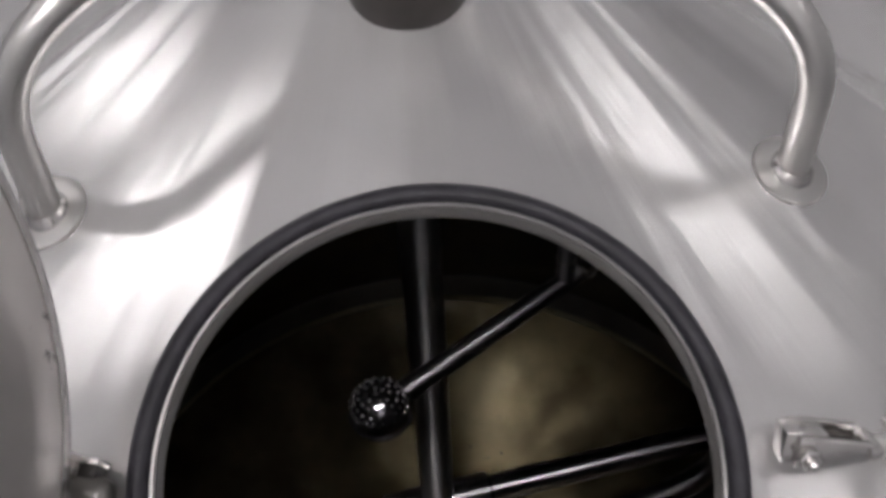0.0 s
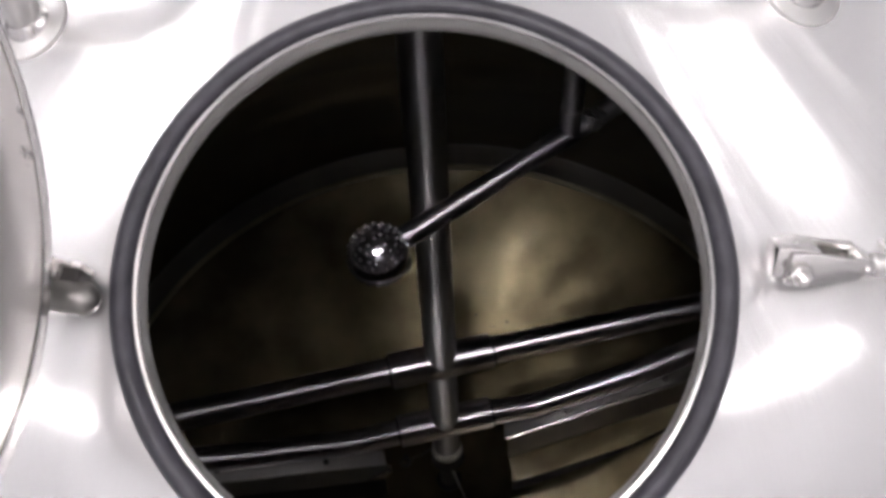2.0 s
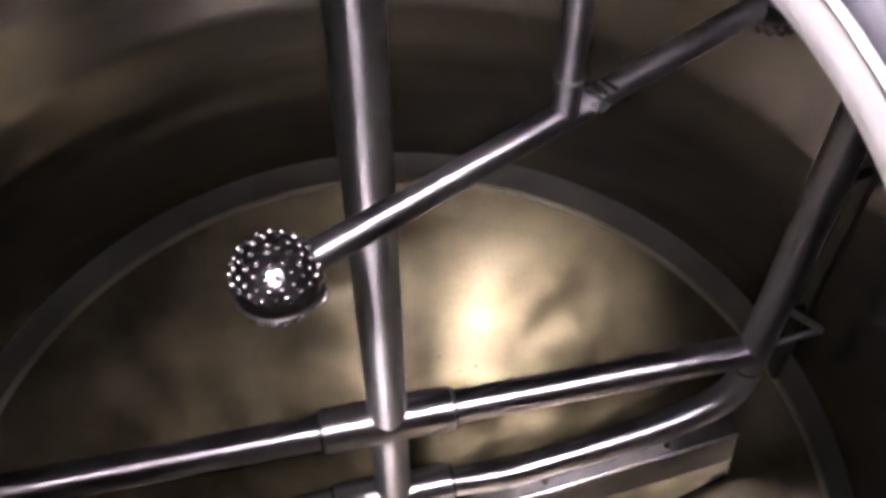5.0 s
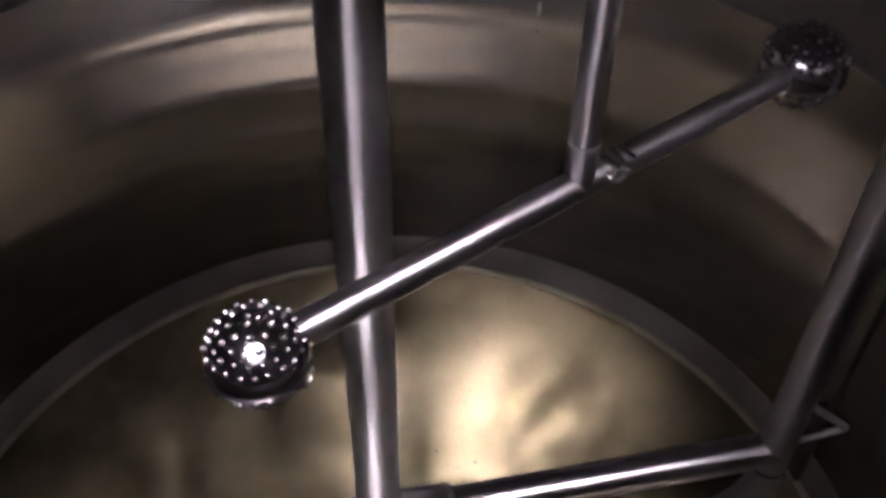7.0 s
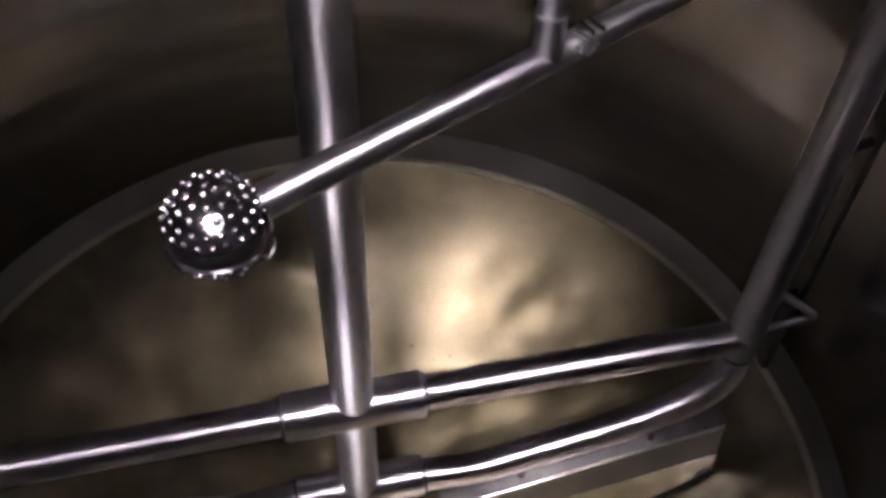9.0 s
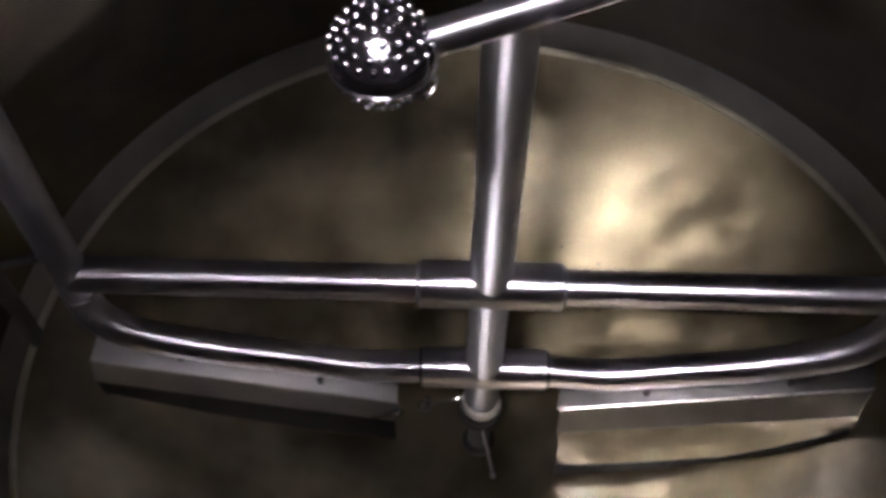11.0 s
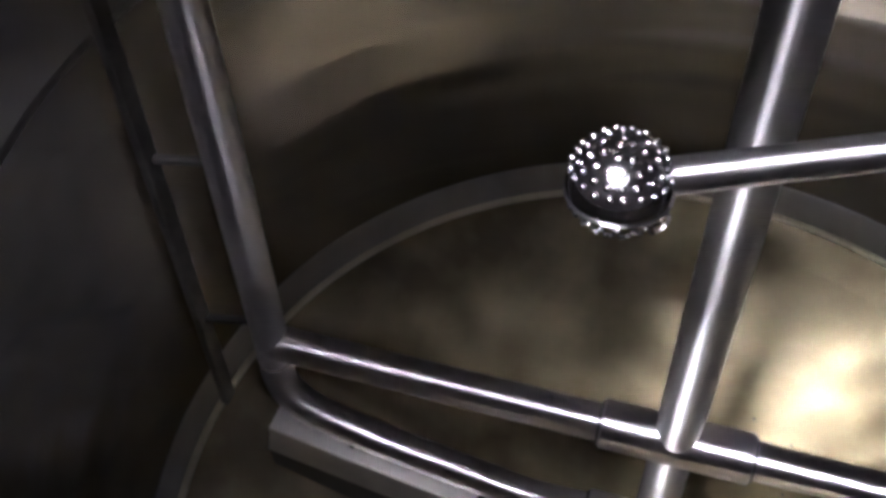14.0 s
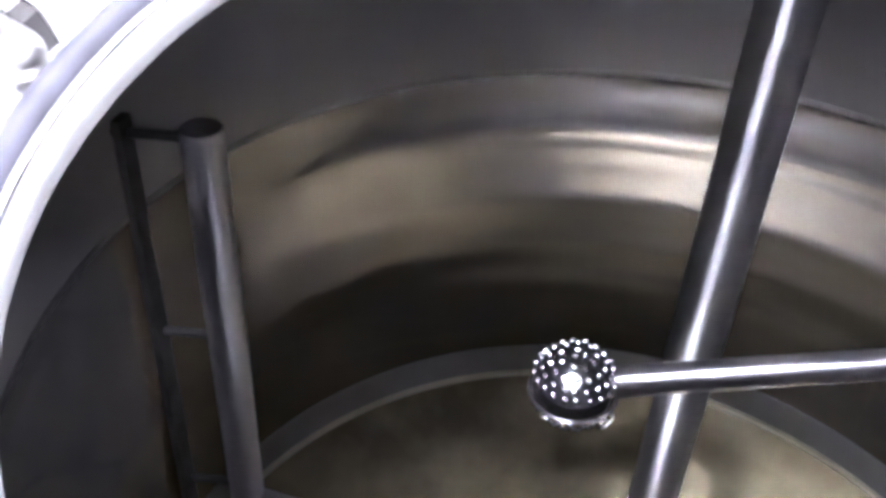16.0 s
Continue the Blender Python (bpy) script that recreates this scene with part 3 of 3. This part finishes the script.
    part("blade_corner", tube(bend([(-0.186, -0.052, 0.092), (-0.160, -0.056, 0.108), (-0.140, -0.056, 0.116), (-0.136, -0.050, 0.134)], 0.016, 8), [0.002, 0.0035, 0.005, 0.006, 0.007, 0.0075, 0.008, 0.008, 0.008] + [0.008] * 9 + [0.006, 0.003], 16), RIM_STEEL, blade, "polished curled blade corner")
    for x, y in ((-0.488, -0.016), (-0.267, -0.026)):
        z = 0.15 - 0.2237 * (x + 0.2)
        part("blade_bolt", rod((x, y, z), (x, y, z + 0.012), 0.006, 16), DRIVE_AND_SHADE, blade)
    # the other blade stands upright under the rim of its flange
    foot = (0.140, 0.24, 0.33, 0.42, 0.50, 0.57, 0.612)

    def rim(x):
        return 0.121 + 0.2087 * (x - 0.128)

    def edge(x):
        return max(rim(x) - 0.19, bottom_z(x) + 0.014)

    def lean(x, z):
        return -0.037 - 0.15 * (rim(x) - z)

    away = [(0.612, lean(0.612, rim(0.612)), rim(0.612)), (0.128, lean(0.128, rim(0.128)), rim(0.128))] + [(x, lean(x, edge(x)), edge(x)) for x in foot]
    hem = [(x, lean(x, edge(x)) + 0.001, edge(x) + 0.006) for x in foot] + [(x, lean(x, edge(x)) + 0.001, bottom_z(x) + 0.005) for x in foot[::-1]]
    top_edge = [(0.610, -0.0385, rim(0.61) - 0.004), (0.130, -0.0385, rim(0.13) - 0.004), (0.130, -0.0490, rim(0.13) - 0.072), (0.610, -0.0490, rim(0.61) - 0.072)]
    ledge = [(0.612, -0.040, 0.226), (0.123, -0.042, 0.124), (0.14, 0.034, 0.130), (0.622, 0.028, 0.234)]
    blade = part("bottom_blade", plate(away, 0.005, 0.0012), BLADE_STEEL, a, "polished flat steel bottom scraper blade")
    part("blade_rubber", plate(hem, 0.008, 0.001), SCRAPER_AND_SHADE, blade, "dark scraper edge below the blade")
    # darker strip laid over the upper part of the blade
    part("top_strip", plate(top_edge, 0.006, 0.001), LINING_STEEL, blade, "dark strip along the top of the blade")
    # darker than the twin's flange: shade under the bar put into the colour
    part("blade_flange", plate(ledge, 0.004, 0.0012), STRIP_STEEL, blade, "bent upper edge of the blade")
    part("blade_rim", rod((0.612, -0.041, 0.2265), (0.123, -0.043, 0.1245), 0.0026, 10), RIM_STEEL, blade, "bright ground rim of the flange")
    for x in (0.267, 0.488):
        z = 0.131 + 0.21 * (x - 0.13)
        part("blade_bolt", rod((x, -0.026, z), (x, -0.026, z + 0.010), 0.006, 16), DRIVE_AND_SHADE, blade)
    part("weld_nub", rod((0.258, -0.012, 0.158), (0.258, -0.016, 0.170), 0.004, 12), RIM_STEEL, a)
    # dark rings that colour in the shaded grooves at the sleeve ends
    for x in (-0.103, 0.103):
        for z in (BAR_Z, LOW_Z):
            ring = part("groove_shade", lathe([(0.024, -0.0022), (0.0305, -0.0022), (0.0312, 0.0), (0.0305, 0.0022), (0.024, 0.0022)], 40, True), RUBBER_AND_GROOVE, a, "thin dark ring drawn for the shaded groove")
            ring.matrix_local = pose(x, 0, z, 0, 90, 0)
    return a


def lathe_at(c, r, h):
    bm = lathe([(r - 0.003, -h), (r, -h * 0.5), (r, h * 0.5), (r - 0.003, h)], 40, True)
    bmesh.ops.translate(bm, verts=bm.verts, vec=c)
    return bm


agitator()


def foot_bearing():
    b = thing("foot_bearing", "stainless foot bearing with worn white bushing on the tank bottom", "bearing")
    # unseen stand; its dark colour holds the shade below the cup
    part("stand", lathe([(0.0, DEEP - 0.002), (0.030, DEEP - 0.002), (0.030, DEEP + 0.01), (0.020, DEEP + 0.016), (0.020, 0.009), (0.0, 0.009)], 40), DRIVE_AND_SHADE, b, "narrow unseen stand, coloured dark for the shade below the cup")
    part("cup", lathe([(0.0, 0.008), (0.034, 0.008), (0.038, 0.012), (0.038, 0.020), (0.035, 0.022), (0.0375, 0.046), (0.036, 0.050), (0.0, 0.050)], 48), DRIVE_AND_SHADE, b, "dark cup")
    part("bushing", lathe([(0.0, 0.049), (0.0335, 0.049), (0.0345, 0.053), (0.0345, 0.060), (0.033, 0.063), (0.0, 0.067)], 48), BUSHING, b, "worn white plastic bushing")
    part("side_lug", rod((-0.098, -0.012, 0.035), (-0.094, -0.006, 0.075), 0.006, 16), RIM_STEEL, b)
    part("lug_ring", tube([(-0.098 + 0.011 * math.cos(a), -0.012 + 0.011 * math.sin(a), 0.058) for a in np.linspace(0, 2 * math.pi, 20)], 0.0025, 8), RIM_STEEL, b)
    part("lug_wire", tube([(-0.088, -0.012, 0.066), (-0.06, -0.016, 0.085), (-0.038, -0.01, 0.09)], 0.002, 8), RIM_STEEL, b)
    part("drip_wire", tube([(0.004, -0.040, 0.020), (0.014, -0.052, -0.030), (0.026, -0.074, -0.085), (0.0262, -0.0745, -0.087), (0.0266, -0.075, -0.089), (0.0275, -0.077, -0.094), (0.028, -0.078, -0.097)], [0.0022, 0.0022, 0.0022, 0.004, 0.005, 0.005, 0.001], 12), NECK_STEEL, b, "thin steel wire with a ball end")


foot_bearing()

# ---- spray lance ----
BALL = Vector((-0.1073, -0.2278, 1.0919))
TEE = Vector((0.1911, -0.0767, 1.0834))
FAR = Vector((0.4953, 0.0774, 1.0749))


def spray_ball(centre, r, parent, toward):
    bm = bmesh.new()
    bmesh.ops.create_uvsphere(bm, u_segments=48, v_segments=32, radius=r, matrix=Matrix.Translation(centre))
    ball = part("spray_ball", bm, BALL_STEEL, parent, "mirror-polished ball studded with small nozzles")
    axis = (toward - centre).normalized()
    one = None
    seam = part("ball_seam", lathe([(r * 0.975, -r * 0.10), (r * 0.993, -r * 0.125), (r * 1.034, -r * 0.168), (r * 1.03, -r * 0.195), (r * 0.955, -r * 0.27)], 64, True), BALL_STEEL, ball, "raised seam round the ball")
    seam.location = centre
    shake = random.Random(7)
    for lat in (83, 66, 50, 35, 22, -21, -36, -52, -68, -84):
        count = max(3, round(2 * math.pi * math.cos(radians(lat)) / 0.275))
        start = shake.random() * 6.28
        for i in range(count):
            a, e = start + i * 6.28319 / count + shake.uniform(-0.03, 0.03), radians(lat + shake.uniform(-1.5, 1.5))
            q = Vector((math.cos(e) * math.cos(a), math.cos(e) * math.sin(a), math.sin(e)))
            if q.dot(axis) > (0.84 if r < 0.042 else 0.91):
                continue
            if one is None:
                nb = lathe([(0.0034, -0.001), (0.0034, 0.0006), (0.0031, 0.0016), (0.0025, 0.0024), (0.0017, 0.0029), (0.0009, 0.0031), (0.0, 0.0031)], 14)
                one = part("nozzle", nb, NOZZLE_STEEL, ball)
                ob = one
            else:
                ob = one.copy()
                scene.collection.objects.link(ob)
                ob.parent = ball
            ob.matrix_local = Matrix.Translation(centre + q * (r - 0.0003)) @ q.to_track_quat("Z", "Y").to_matrix().to_4x4() @ Matrix.Scale(r / 0.0395 * 0.92, 4)
    return ball


def ball_clip(centre, r, parent):
    """The spring clip that holds the ball on its pipe."""
    way = (TEE - centre).normalized()
    side = Vector((0, 0, 1)).cross(way)
    q = (way * 0.62 - side * 0.42 - Vector((0, 0, 0.66))).normalized()
    p = centre + q * r
    a = q.orthogonal().normalized()
    b = q.cross(a)
    for k, (u, v) in enumerate(((0.0, 0.0), (0.007, 0.004), (-0.006, 0.006), (0.002, -0.008), (0.010, -0.005))):
        c = p + a * u + b * v
        part("clip", rod(c - q * 0.004, c + q * (0.007 - 0.0008 * k) + a * 0.002, 0.0022, 10), RIM_STEEL, parent)
    part("clip_ring", tube([p + q * 0.006 + (a * math.cos(t) + b * math.sin(t)) * 0.009 for t in np.linspace(0, 5.2, 18)], 0.0014, 8), RIM_STEEL, parent)



def spray_lance():
    s = thing("spray_lance", "stainless T-shaped cleaning lance with two studded spray balls", "spray lance")
    part("cross_pipe", rod(BALL + (TEE - BALL).normalized() * 0.034, FAR - (FAR - TEE).normalized() * 0.036, 0.0145, 32), LANCE_STEEL, s, "level cross pipe")
    ball_clip(BALL, 0.0395, spray_ball(BALL, 0.0395, s, TEE))
    spray_ball(FAR, 0.0455, s, TEE)
    part("socket", rod(TEE, TEE + Vector((0.0, 0, 0.05)), 0.0142, 32), PIPE_STEEL, s)
    part("down_pipe", rod(TEE + Vector((0, 0, 0.045)), (TEE.x, TEE.y, head_z(0.2) + 0.01), 0.0138, 32), ARM_STEEL, s, "upright feed pipe")
    w = (FAR - TEE).normalized()
    side = Vector((0, 0, 1)).cross(w)
    c = TEE + w * 0.032 - side * 0.016 + Vector((0, 0, 0.014))
    for k, (u, v, tip) in enumerate(((-0.010, 0.010, 0.4), (0.000, 0.014, -0.3), (0.012, 0.012, 0.1), (0.005, -0.002, 0.6), (-0.006, -0.006, -0.5))):
        p = c + w * u + Vector((0, 0, v))
        part("set_screw", rod(p + side * 0.012, p - side * 0.008 + w * 0.006 * tip, 0.0027 - 0.0002 * k, 8), RIM_STEEL, s)
    part("spring_clip", tube([c - side * 0.005 + (w * math.cos(q) + Vector((0, 0, math.sin(q)))) * 0.0105 for q in np.linspace(0.4, 5.6, 20)], 0.0016, 8), NECK_STEEL, s, "bent wire spring clip")
    part("socket_bead", lathe_at(TEE + Vector((0, 0, 0.049)), 0.0150, 0.003), NECK_STEEL, s, "bright weld bead round the feed pipe")


spray_lance()
